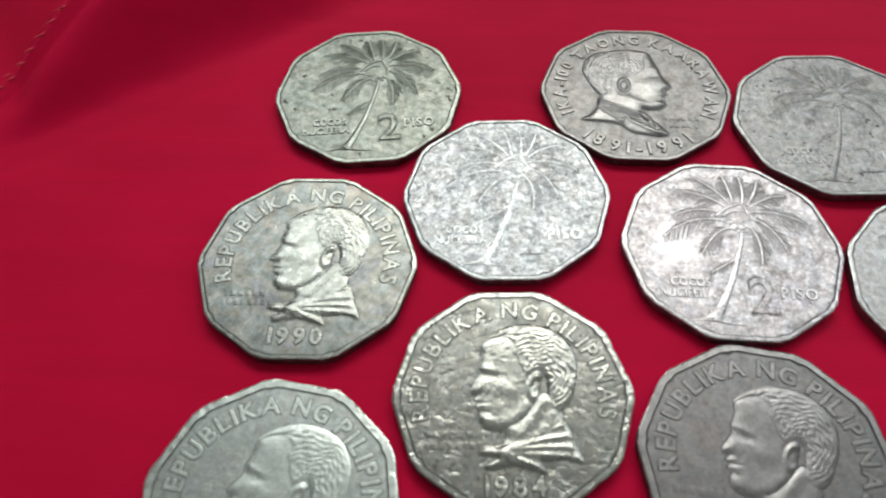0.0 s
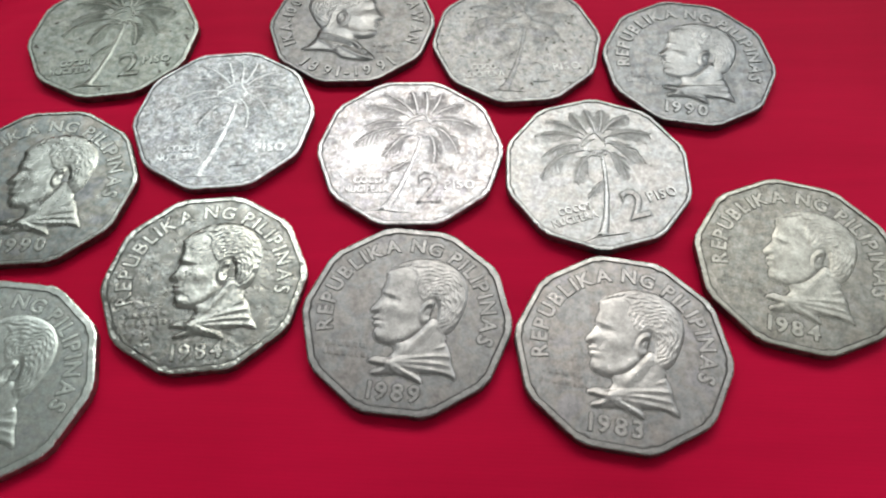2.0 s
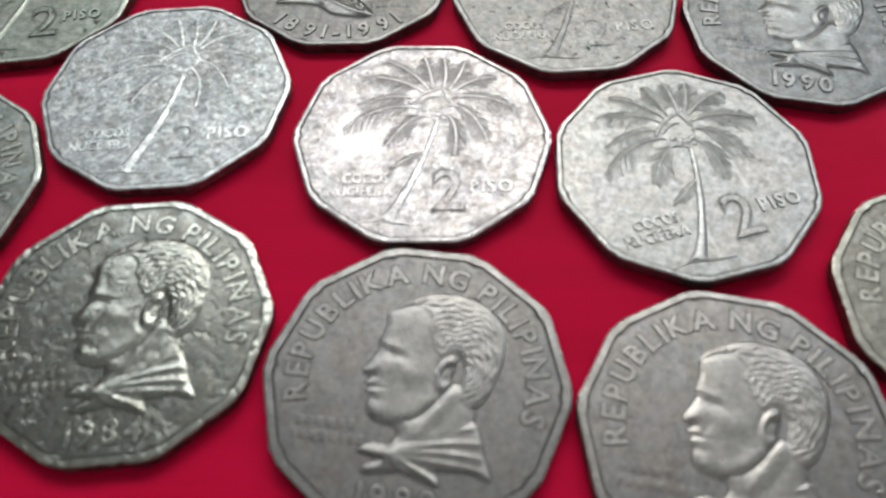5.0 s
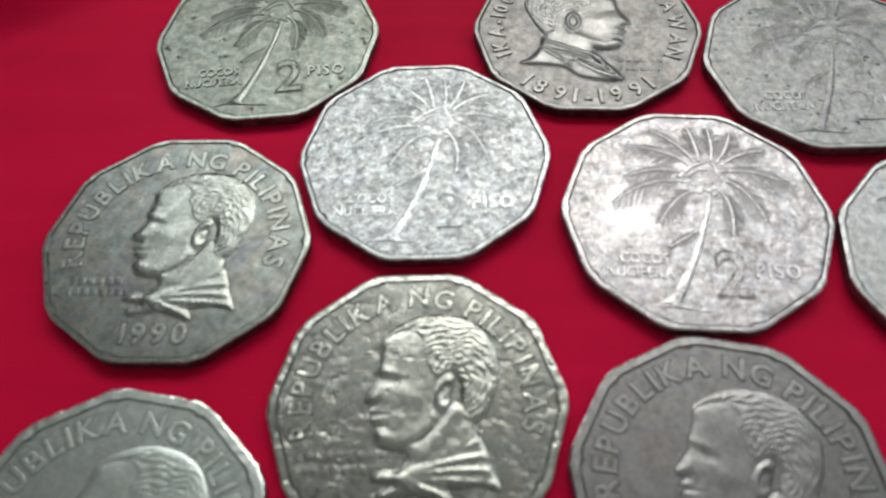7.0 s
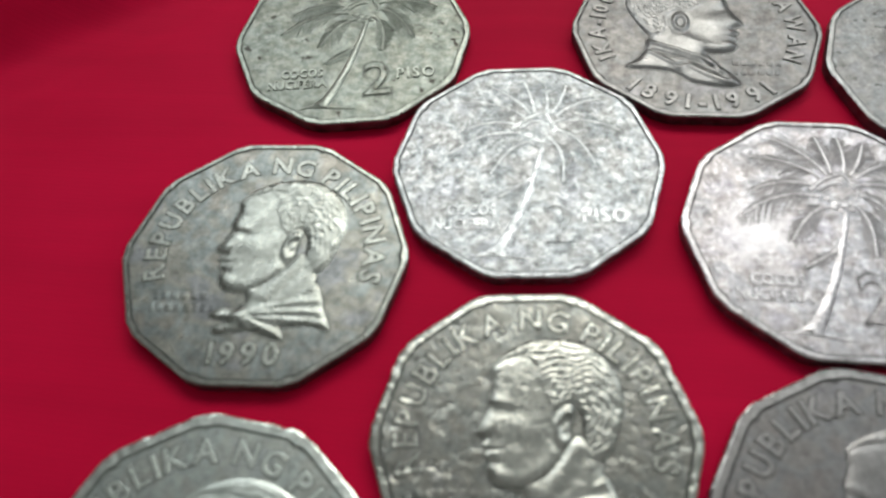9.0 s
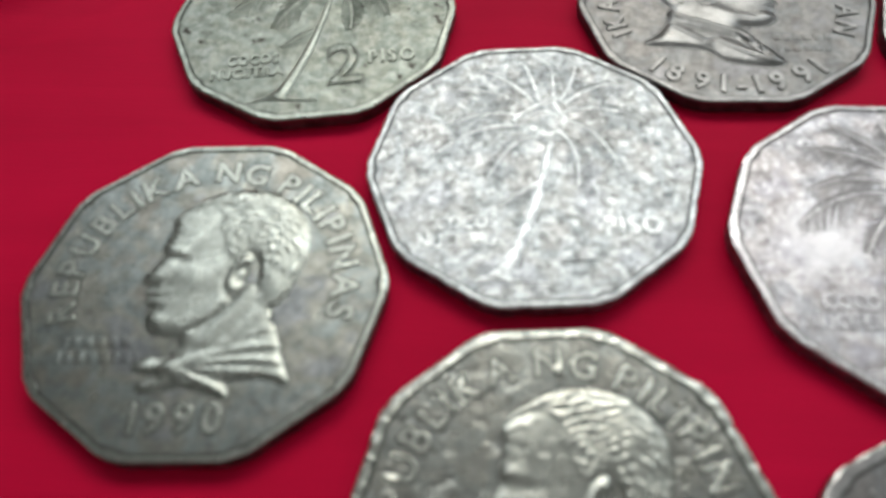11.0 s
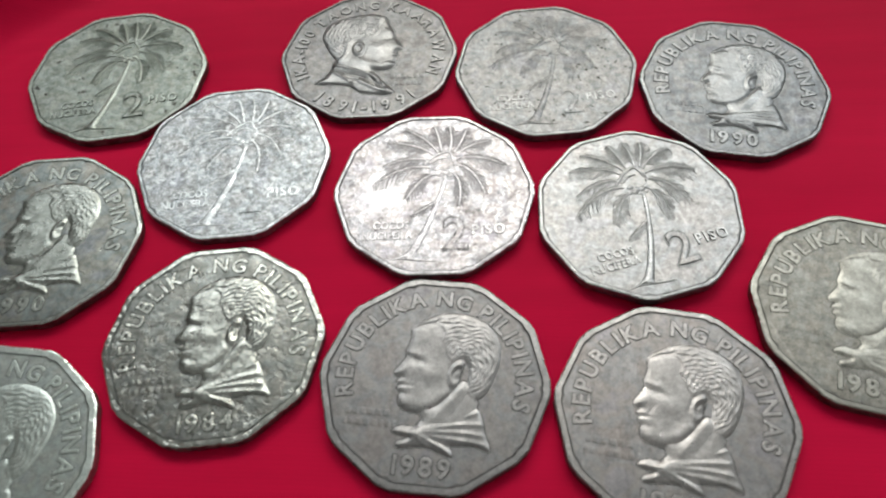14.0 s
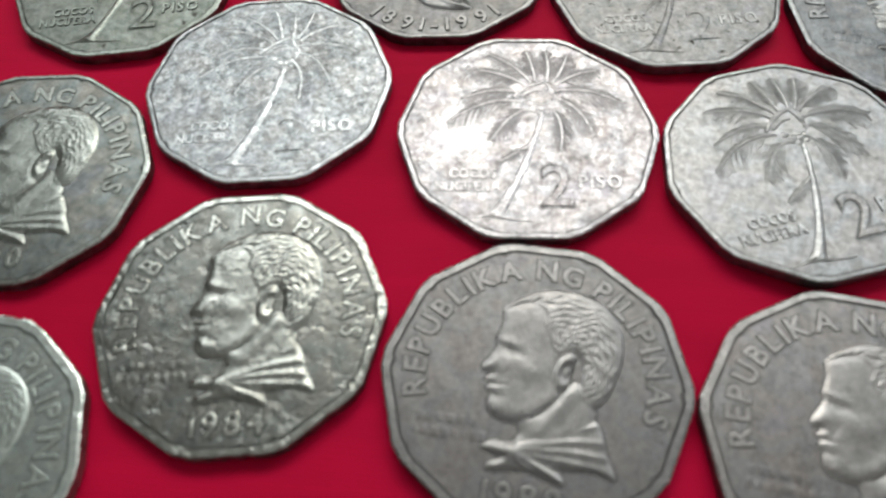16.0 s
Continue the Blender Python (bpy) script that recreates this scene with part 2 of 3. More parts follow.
def cloth():
    xs = np.r_[np.arange(-420, -150, 12), np.arange(-150, 150, 1.5), np.arange(150, 421, 12)]
    ys = np.r_[np.arange(-420, -100, 12), np.arange(-100, 130, 1.5), np.arange(130, 421, 12)]
    verts, faces = [], []
    n = noise
    for y in ys:
        for x in xs:
            z = cloth_height(x, y)
            near = min((math.hypot(x - a, y - b) for a, b, *_ in COIN_SPOTS), default=99)
            ease = min(1.0, max(0.0, (near - 15) / 10))
            z = z * ease + 0.35 * ease * n.noise(Vector((x / 14, y / 14, 0))) + BASE - 0.03
            for a, b, lift, sx, sy in COIN_SPOTS:
                k = min(1.0, max(0.0, (22 - math.hypot(x - a, y - b)) / 6))
                z += k * (lift + sx * (x - a) + sy * (y - b))
            verts.append((x * MM, y * MM, z * MM))
    w = len(xs)
    for j in range(len(ys) - 1):
        for i in range(w - 1):
            a = j * w + i
            faces.append((a, a + 1, a + 1 + w, a + w))
    me = bpy.data.meshes.new("cloth")
    me.from_pydata(verts, [], faces)
    ob = put("red_cloth", me, CLOTH, smooth=True)
    sol = ob.modifiers.new("thickness", "SOLIDIFY")
    sol.thickness, sol.offset = 0.0008, -1
    tagged(ob, "deep red woven polyester cloth with soft folds under the coins", "cloth")
    return ob


def seam(parent):
    """A double row of stitches along a pressed edge of the cloth."""
    for off in (1.2, 7.4):
        for i in range(26):
            s = i * 2.6 - 20
            x, y = -100.7 - off * 0.71 + (s + 10) * 0.705, 31.0 + off * 0.705 + (s + 10) * 0.71
            bm = bmesh.new()
            bmesh.ops.create_uvsphere(bm, u_segments=8, v_segments=5, radius=1)
            put("stitch", seam_mesh(bm), THREAD, parent, "", True,
                Matrix.Translation((x * MM, y * MM, (cloth_height(x, y) + 0.52) * MM)) @ pose(0, 0, 0, 0, 0, 45) @ Matrix.Diagonal((0.85 * MM, 0.2 * MM, 0.18 * MM, 1)))


SEAM = []


def seam_mesh(bm):
    if not SEAM:
        SEAM.append(bpy.data.meshes.new("stitch"))
        bm.to_mesh(SEAM[0])
    bm.free()
    return SEAM[0]


# ---- coin relief ----
GLYPHS = {}


def glyph(ch, bold=0.042, sharp=0.03, deep=0.03):
    """One raised letter, one unit high, standing on z = 0, from the built-in font."""
    key = (ch, bold)
    if key not in GLYPHS:
        c = bpy.data.curves.new("letter", "FONT")
        c.body, c.size, c.extrude, c.bevel_depth, c.bevel_resolution, c.offset, c.resolution_u = ch, 1.38, deep, sharp, 1, bold - sharp, 3
        ob = bpy.data.objects.new("letter", c)
        scene.collection.objects.link(ob)
        me = ob.to_mesh()
        vs = np.array([v.co[:] for v in me.vertices])
        fs = [tuple(p.vertices) for p in me.polygons]
        ob.to_mesh_clear()
        bpy.data.objects.remove(ob)
        GLYPHS[key] = (vs, fs)
    return GLYPHS[key]


LETTER_MESHES = {}


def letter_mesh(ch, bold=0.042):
    """The raised letter, and a thin dark skirt round its foot: settled dirt and painted shade."""
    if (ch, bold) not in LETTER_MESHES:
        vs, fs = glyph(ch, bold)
        dark_skirt, cf = glyph(ch, bold + 0.058, 0.001, 0.002)
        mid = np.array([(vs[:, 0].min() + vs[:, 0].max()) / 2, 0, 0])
        both = np.vstack([vs - mid, dark_skirt - mid])
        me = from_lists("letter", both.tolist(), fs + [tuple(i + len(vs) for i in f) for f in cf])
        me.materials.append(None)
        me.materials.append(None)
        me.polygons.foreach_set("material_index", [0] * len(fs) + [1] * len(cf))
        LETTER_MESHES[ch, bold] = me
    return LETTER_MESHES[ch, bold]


def lettering(chars, height, squeeze=0.85):
    """Where the letters of a word stand: from (letter, x, y, turn) in millimetres and degrees, letters centred on their feet."""
    return [(ch, Matrix.Translation((x * MM, y * MM, 0)) @ pose(0, 0, 0, 0, 0, turn) @ Matrix.Diagonal((height * squeeze * MM, height * MM, RELIEF * MM, 1)))
            for ch, x, y, turn in chars if ch != " "]


def put_words(name, letters, mat, root, at, label="", dark_skirt=None):
    """A word or line of raised letters, each letter a piece of its own."""
    if len(letters) == 1:
        put(name, letter_mesh(letters[0][0], 0.008), mat, root, label, False, at @ letters[0][1], dark_skirt)
        return
    word = new(name)
    word.parent, word.matrix_basis = root, at
    if label:
        tagged(word, label)
    for ch, m in letters:
        put("digit" if ch.isdigit() else "letter", letter_mesh(ch), mat, word, "", False, m, dark_skirt)


RELIEF = 2.8


def width(ch):
    if ch == " ":
        return 0.45
    vs, _ = glyph(ch)
    return vs[:, 0].max() - vs[:, 0].min() + 0.22


def arc_words(words, radius, start, end, outward=True):
    """Letters along an arc round the coin's middle, from start to end, in degrees from the top, clockwise plus."""
    ws = [width(c) for c in words]
    total, run, out = sum(ws), 0.0, []
    for c, w in zip(words, ws):
        a = start + (end - start) * (run + w / 2) / total
        run += w
        if outward:
            out.append((c, radius * math.sin(radians(a)), radius * math.cos(radians(a)), -a))
        else:
            out.append((c, radius * math.sin(radians(a)), radius * math.cos(radians(a)), 180 - a))
    return out


def line_words(words, x0, x1, y):
    ws = [width(c) for c in words]
    total, run, out = sum(ws), 0.0, []
    for c, w in zip(words, ws):
        out.append((c, x0 + (x1 - x0) * (run + w / 2) / total, y, 0))
        run += w
    return out


def bars(rows):
    """Places of small plain bars in place of a name, from rows of (x0, x1, y, height) in millimetres."""
    rnd, out = random.Random(5), []
    for x0, x1, y, h in rows:
        x = x0
        while x < x1:
            w = rnd.uniform(0.45, 0.8)
            out.append(Matrix.Translation(((x + w / 2) * MM, (y + h / 2) * MM, 0.0)) @ Matrix.Diagonal((w * MM, h * MM, 0.16 * MM, 1)))
            x += w + 0.28
    return out


def bar_mesh():
    bm = bmesh.new()
    bmesh.ops.create_cube(bm, size=1)
    bmesh.ops.bevel(bm, geom=bm.edges[:], offset=0.2, segments=2, profile=0.5, affect="EDGES")
    me = bpy.data.meshes.new("name_bar")
    bm.to_mesh(me)
    bm.free()
    return me


BAR = bar_mesh()


def smooth_loop(points, steps=6):
    p, out = np.array(points, float), []
    k = len(p)
    for i in range(k):
        a, b, c, d = p[i - 1], p[i], p[(i + 1) % k], p[(i + 2) % k]
        for s in np.arange(steps) / steps:
            out.append(0.5 * (2 * b + (c - a) * s + (2 * a - 5 * b + 4 * c - d) * s * s + (3 * b - a - 3 * c + d) * s ** 3))
    return np.array(out)


def inside_depth(loop, X, Y):
    """How deep each place lies inside a closed loop, minus outside."""
    best, inside = np.full(X.shape, 1e9), np.zeros(X.shape, bool)
    for (ax, ay), (bx, by) in zip(loop, np.roll(loop, -1, 0)):
        dx, dy = bx - ax, by - ay
        s = np.clip(((X - ax) * dx + (Y - ay) * dy) / (dx * dx + dy * dy + 1e-12), 0, 1)
        best = np.minimum(best, np.hypot(X - ax - s * dx, Y - ay - s * dy))
        if dy:
            cross = ((ay > Y) != (by > Y)) & (X < dx * (Y - ay) / dy + ax)
            inside ^= cross
    return np.where(inside, best, -best)


def relief_mesh(name, extent, height, step=0.13):
    """A raised form over the coin's field: height(X, Y) in millimetres, cells below the field left out."""
    x0, x1, y0, y1 = extent
    X, Y = np.meshgrid(np.arange(x0, x1, step), np.arange(y0, y1, step))
    Z = height(X, Y)
    rows, cols = X.shape
    keep = Z > -0.16
    cell = keep[:-1, :-1] | keep[1:, :-1] | keep[:-1, 1:] | keep[1:, 1:]
    idx = np.arange(rows * cols).reshape(rows, cols)
    quads = np.stack([idx[:-1, :-1][cell], idx[:-1, 1:][cell], idx[1:, 1:][cell], idx[1:, :-1][cell]], 1)
    used, inv = np.unique(quads, return_inverse=True)
    flat = np.where(Z < 0.008, np.where(Z < -0.13, -0.03, 0.008), Z)
    V = np.stack([X.ravel(), Y.ravel(), flat.ravel()], 1)[used] * MM
    me = bpy.data.meshes.new(name)
    me.from_pydata(V.tolist(), [], inv.reshape(-1, 4).tolist())
    # lowest cells take the dark tone: dirt and the outline's shade in the colour
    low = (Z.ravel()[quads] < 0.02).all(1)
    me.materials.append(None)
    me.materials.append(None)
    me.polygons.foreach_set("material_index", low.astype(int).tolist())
    return me


def dome(d, high, wide):
    return np.where(d > 0, high * (1 - np.exp(-np.maximum(d, 0) / wide)), d * 0.5)


def spot(X, Y, x, y, rx, ry, turn=0.0):
    c, s = math.cos(radians(turn)), math.sin(radians(turn))
    u, v = (X - x) * c + (Y - y) * s, -(X - x) * s + (Y - y) * c
    return np.exp(-(u / rx) ** 2 - (v / ry) ** 2)


def fold(X, Y, x0, y0, x1, y1, wide, bow=0.0):
    """A soft ridge along a line from one place to another, bowed sideways in its middle and fading at its ends."""
    dx, dy = x1 - x0, y1 - y0
    long = math.hypot(dx, dy)
    s = ((X - x0) * dx + (Y - y0) * dy) / long ** 2
    d = ((Y - y0) * dx - (X - x0) * dy) / long - bow * 4 * s * (1 - s)
    ends = 1 / (1 + np.exp(-(s + 0.02) * 30)) / (1 + np.exp((s - 1.02) * 30))
    return ends * np.exp(-(d / wide) ** 2)


def hair_locks(X, Y, cx, cy):
    """Short waved hair: strands that run round the crown, broken into uneven locks."""
    r, a = np.hypot(X - cx, Y - cy), np.arctan2(Y - cy, X - cx)
    bend = 0.5 * np.sin(3.1 * a + 0.7 * r) + 0.35 * np.sin(1.9 * X + 1.1 * np.sin(1.4 * Y)) + 0.2 * np.sin(7.3 * a - 1.9 * r)
    strand = np.sin(9.5 * (r + 0.5 * bend) + 1.5 * np.sin(5 * a)) + 0.6 * np.sin(19 * (r + 0.4 * bend) + 3 * a)
    lock = np.sin(15 * a + 2.9 * r + 2.2 * bend) * np.sin(3.3 * r + 3.1 * a + 1.3 * bend)
    return 0.4 * strand + 0.6 * lock


def bust_facing_left():
    face = smooth_loop([(-3.5, 6.9), (-3.6, 5.3), (-4.0, 3.7), (-3.9, 2.9), (-4.4, 1.9), (-5.2, 0.6), (-5.0, 0.1), (-4.2, -0.1), (-4.75, -0.75), (-4.3, -1.15), (-4.6, -1.7), (-4.1, -2.2), (-4.3, -3.1), (-3.9, -4.1),
                        (-2.8, -4.6), (-1.3, -4.7), (0.5, -3.9), (2.1, -2.2), (3.0, -0.6), (3.6, 2.0), (4.2, 6.0), (2.2, 8.6), (-1.5, 8.0)])
    neck = smooth_loop([(-1.4, -4.0), (0.5, -3.6), (2.6, -1.6), (4.0, 0), (5.8, -2.0), (5.9, -4.2), (6.4, -6), (1.5, -7.4), (-1.3, -6.6), (-1.0, -5.6)])
    hair = smooth_loop([(-3.8, 6.7), (-3.1, 7.7), (-1.7, 8.7), (0.1, 9.5), (2.3, 9.8), (4.6, 9.4), (6.6, 8.3), (8.1, 6.1), (8.5, 3.6), (8.0, 1.1), (7.0, -1.4), (5.8, -2.4), (4.7, -1.7), (4.4, -0.4), (4.3, 1.8),
                        (3.4, 3.0), (2.2, 2.4), (1.3, 3.4), (0.9, 4.7), (0.4, 5.6), (0.6, 6.8), (-0.3, 7.7), (-1.9, 7.6)])
    scarf = smooth_loop([(-4.5, -7.4), (-3.3, -6.6), (-2.0, -6.7), (-1.2, -6.4), (2.2, -5.4), (4.4, -4.5), (5.9, -3.6), (6.8, -5.2), (7.1, -6.6), (7.9, -8.8), (6.0, -8.3), (4.0, -8.5), (2.9, -8.6), (3.3, -9.9), (1.5, -9.5),
                         (-0.1, -9.0), (-3.4, -9.4), (-3.7, -8.8), (-2.3, -8.1), (-3.3, -7.8)])

    def height(X, Y):
        a, n, b, c = (inside_depth(p, X, Y) for p in (face, neck, hair, scarf))
        z = dome(a, 0.25, 0.35)
        # broad forms: forehead, brow, cheek, jaw and chin, with shallow hollows between them
        z += 0.054 * spot(X, Y, -1.4, 5.2, 2.0, 1.9) + 0.090 * spot(X, Y, -3.0, 3.3, 1.3, 0.45, -14) - 0.102 * spot(X, Y, -2.6, 2.3, 1.0, 0.5, -8) + 0.036 * spot(X, Y, -2.9, 2.25, 0.45, 0.2)
        z += 0.096 * spot(X, Y, -1.1, 0.8, 1.5, 1.0, -20) - 0.054 * spot(X, Y, 0.4, -1.0, 1.0, 1.5, -30) - 0.060 * spot(X, Y, -3.1, -0.3, 0.3, 1.1, -28) + 0.060 * spot(X, Y, -4.2, 0.9, 0.7, 0.5, 50)
        z += -0.060 * spot(X, Y, -3.8, -1.2, 0.9, 0.17) - 0.042 * spot(X, Y, -3.5, -2.4, 0.6, 0.3) + 0.072 * spot(X, Y, -3.2, -3.6, 0.9, 0.7) + 0.060 * fold(X, Y, -1.8, -4.0, 2.2, -1.5, 0.75, -0.35)
        z = np.where(a > 0, np.maximum(z, 0.05), z)
        under = dome(n, 0.22, 0.4) + np.where(n > 0, 0.07 * fold(X, Y, 3.6, -0.8, 0.6, -5.6, 0.5) - 0.05 * fold(X, Y, 4.6, -1.6, 2.4, -5.0, 0.45), 0)
        z = np.maximum(z, under)
        # the fringe casts a clear step over the brow; the locks run back and down to the nape
        hairy = np.maximum(np.maximum(z, 0), dome(b, 0.28, 0.6)) + 0.07 * np.clip(b * 4, 0, 1) + 0.062 * hair_locks(X, Y, 3.4, 3.2) * np.clip(b * 1.4, 0, 0.9)
        z = np.where(b > 0, hairy, z)
        # the ear: a rim, a hollow and a lobe
        u, v = (X - 3.0) * 0.96 - (Y - 0.9) * 0.28, (X - 3.0) * 0.28 + (Y - 0.9) * 0.96
        ear, ang = np.hypot(u / 0.95, v / 1.65), np.arctan2(v, u)
        z += np.where(np.maximum(a, b) > 0, np.exp(-((ear - 0.85) / 0.27) ** 2) * (0.15 + 0.07 * np.sin(ang + 0.5)) - 0.07 * np.exp(-((ear - 0.4) / 0.3) ** 2) - 0.06 * np.exp(-((ear - 1.4) / 0.22) ** 2), 0)
        # the neckerchief: folds that fan out from the knot, two short ends on one side of it and a tail below
        zs = dome(c, 0.22, 0.25) + np.where(c > 0, 0.11 * fold(X, Y, -1.4, -6.9, 5.9, -4.1, 0.3, 0.1) + 0.10 * fold(X, Y, -1.2, -7.2, 6.6, -5.6, 0.32, 0.3) + 0.10 * fold(X, Y, -1.1, -7.4, 7.0, -7.0, 0.3, 0.3)
             + 0.08 * fold(X, Y, -0.9, -7.7, 7.4, -8.3, 0.32, 0.2) + 0.12 * fold(X, Y, -1.4, -7.8, 3.1, -9.7, 0.38, 0.25) + 0.09 * fold(X, Y, -1.8, -7.4, -4.2, -7.3, 0.35, 0.12) + 0.09 * fold(X, Y, -1.7, -8.1, -3.5, -9.1, 0.4)
             + 0.08 * fold(X, Y, -1.3, -8.1, 0.6, -9.2, 0.25) - 0.07 * fold(X, Y, 0.2, -7.9, 2.8, -8.9, 0.22), 0) + 0.16 * spot(X, Y, -1.6, -7.5, 0.6, 0.65)
        return np.maximum(z, zs)
    return relief_mesh("bust_relief", (-6.0, 9.3, -10.7, 10.6), height, 0.1)


def bust_facing_right():
    head = smooth_loop([(0.8, 9.4), (2.7, 9.0), (3.4, 7.4), (4.2, 5.2), (4.3, 4.4), (5.0, 2.8), (5.9, 1.1), (5.7, 0.6), (4.7, 0.0), (5.2, -0.7), (4.7, -1.2), (4.9, -1.7), (4.5, -2.2), (4.8, -3.0), (4.0, -4.0), (2.4, -4.4), (0.9, -4.3),
                        (1.4, -5.6), (-2.0, -5), (-5.6, -2.4), (-5.0, 0.6), (-6, 4), (-5, 8), (-2, 9)])
    hair = smooth_loop([(-4.1, 9.5), (-0.6, 10.1), (1.6, 9.8), (3.0, 9.0), (2.2, 7.9), (1.9, 6.4), (1.9, 5.2), (0.9, 3.9), (-0.6, 3.0), (-2.4, 3.0), (-3.5, 2.0), (-3.6, 0.5), (-4.2, -1.4), (-5.7, -1.4), (-7.3, 1.2), (-8.5, 4.4), (-7.9, 7.2), (-6.2, 8.8)])
    coat = smooth_loop([(-5.9, -2.0), (-4.2, -2.6), (-2.0, -3.6), (0.2, -4.6), (1.4, -5.3), (2.6, -6.8), (3.6, -7.9), (4.6, -9.6), (3.0, -10.1), (1.0, -9.8), (-1.3, -9.2), (-2.4, -8.2), (-3.4, -7.6), (-5.6, -7.2), (-8.8, -6.9), (-7.4, -5.6), (-6.3, -3.8)])

    def height(X, Y):
        a, b, c = inside_depth(head, X, Y), inside_depth(hair, X, Y), inside_depth(coat, X, Y)
        z = dome(a, 0.36, 0.5)
        z += 0.098 * spot(X, Y, 3.6, 5.0, 1.0, 0.6) - 0.098 * spot(X, Y, 3.4, 3.3, 1.0, 0.55, 20) + 0.105 * spot(X, Y, 1.8, 1.2, 1.7, 1.2) - 0.056 * spot(X, Y, 0.4, -1.4, 1.0, 1.3) + 0.063 * spot(X, Y, 5.0, 1.4, 0.6, 0.6)
        z += -0.056 * spot(X, Y, 4.4, -1.2, 0.9, 0.18) + 0.1 * spot(X, Y, 3.8, -3.1, 0.8, 0.6) + 0.1 * fold(X, Y, 2.8, -3.8, -2.0, -1.4, 0.7, 0.3)
        z = np.where(a > 0, np.maximum(z, 0.05), z)
        z = np.where(b > 0, np.maximum(np.maximum(z, 0), dome(b, 0.36, 0.8)) + 0.07 * np.clip(b * 4, 0, 1) + 0.065 * hair_locks(X, Y, -2.5, 3.6) * np.clip(b * 1.4, 0, 0.9), z)
        ear = np.hypot((X + 1.8) / 0.9, (Y - 0.9) / 1.5)
        z += np.where(np.maximum(a, b) > 0, 0.17 * np.exp(-((ear - 0.85) / 0.27) ** 2) - 0.06 * np.exp(-((ear - 0.4) / 0.3) ** 2) - 0.06 * np.exp(-((ear - 1.4) / 0.22) ** 2), 0)
        # collar, lapel with its notch, and the knotted tie
        zs = dome(c, 0.28, 0.3) + np.where(c > 0, 0.2 * fold(X, Y, -5.8, -2.7, 1.3, -5.8, 0.4, 0.15) - 0.14 * fold(X, Y, -6.1, -3.9, 1.2, -6.9, 0.25, 0.2) + 0.14 * fold(X, Y, -6.2, -4.2, -2.2, -7.2, 0.3) - 0.14 * fold(X, Y, -3.0, -6.7, -1.4, -6.2, 0.22)
             + 0.15 * fold(X, Y, -1.6, -6.5, 3.6, -9.6, 0.4, -0.2) - 0.12 * fold(X, Y, 0.4, -5.9, 3.2, -9.0, 0.22) + 0.18 * spot(X, Y, 1.5, -6.3, 0.6, 0.5) + 0.15 * spot(X, Y, 2.5, -7.6, 0.45, 0.4) + 0.15 * spot(X, Y, 3.4, -8.9, 0.5, 0.5), 0)
        return np.maximum(z, zs)
    return relief_mesh("bust_relief", (-9.8, 6.7, -11.1, 10.8), height, 0.1)


def ridge(verts, faces, path, wide, high):
    """A tapering ridge with a rounded top along a flat path."""
    n = len(path)
    prof = [(-1, -0.25), (-0.75, 0.45), (-0.3, 0.92), (0.3, 0.92), (0.75, 0.45), (1, -0.25)]
    base = len(verts)
    for i, (x, y) in enumerate(path):
        (ax, ay), (bx, by) = path[max(0, i - 1)], path[min(n - 1, i + 1)]
        l = math.hypot(bx - ax, by - ay) or 1
        nx, ny = -(by - ay) / l, (bx - ax) / l
        w, h = wide(i / (n - 1)), high(i / (n - 1))
        for s, k in prof:
            verts.append(((x + nx * w * s) * MM, (y + ny * w * s) * MM, h * k * MM))
    m = len(prof)
    for i in range(n - 1):
        for j in range(m - 1):
            a = base + i * m + j
            faces.append((a, a + 1, a + 1 + m, a + m)[::-1])


def bezier(a, b, c, n=14):
    return [tuple((1 - s) ** 2 * p + 2 * s * (1 - s) * q + s * s * r for p, q, r in zip(a, b, c)) for s in np.linspace(0, 1, n)]


def through_points(points, n=40):
    """A smooth open line through a few points."""
    p = np.array([points[0]] + list(points) + [points[-1]], float)
    out = []
    for u in np.linspace(0, len(points) - 1.0001, n):
        i, s = int(u), u - int(u)
        a, b, c, d = p[i], p[i + 1], p[i + 2], p[min(i + 3, len(p) - 1)]
        out.append(tuple(0.5 * (2 * b + (c - a) * s + (2 * a - 5 * b + 4 * c - d) * s * s + (3 * b - a - 3 * c + d) * s ** 3)))
    return out


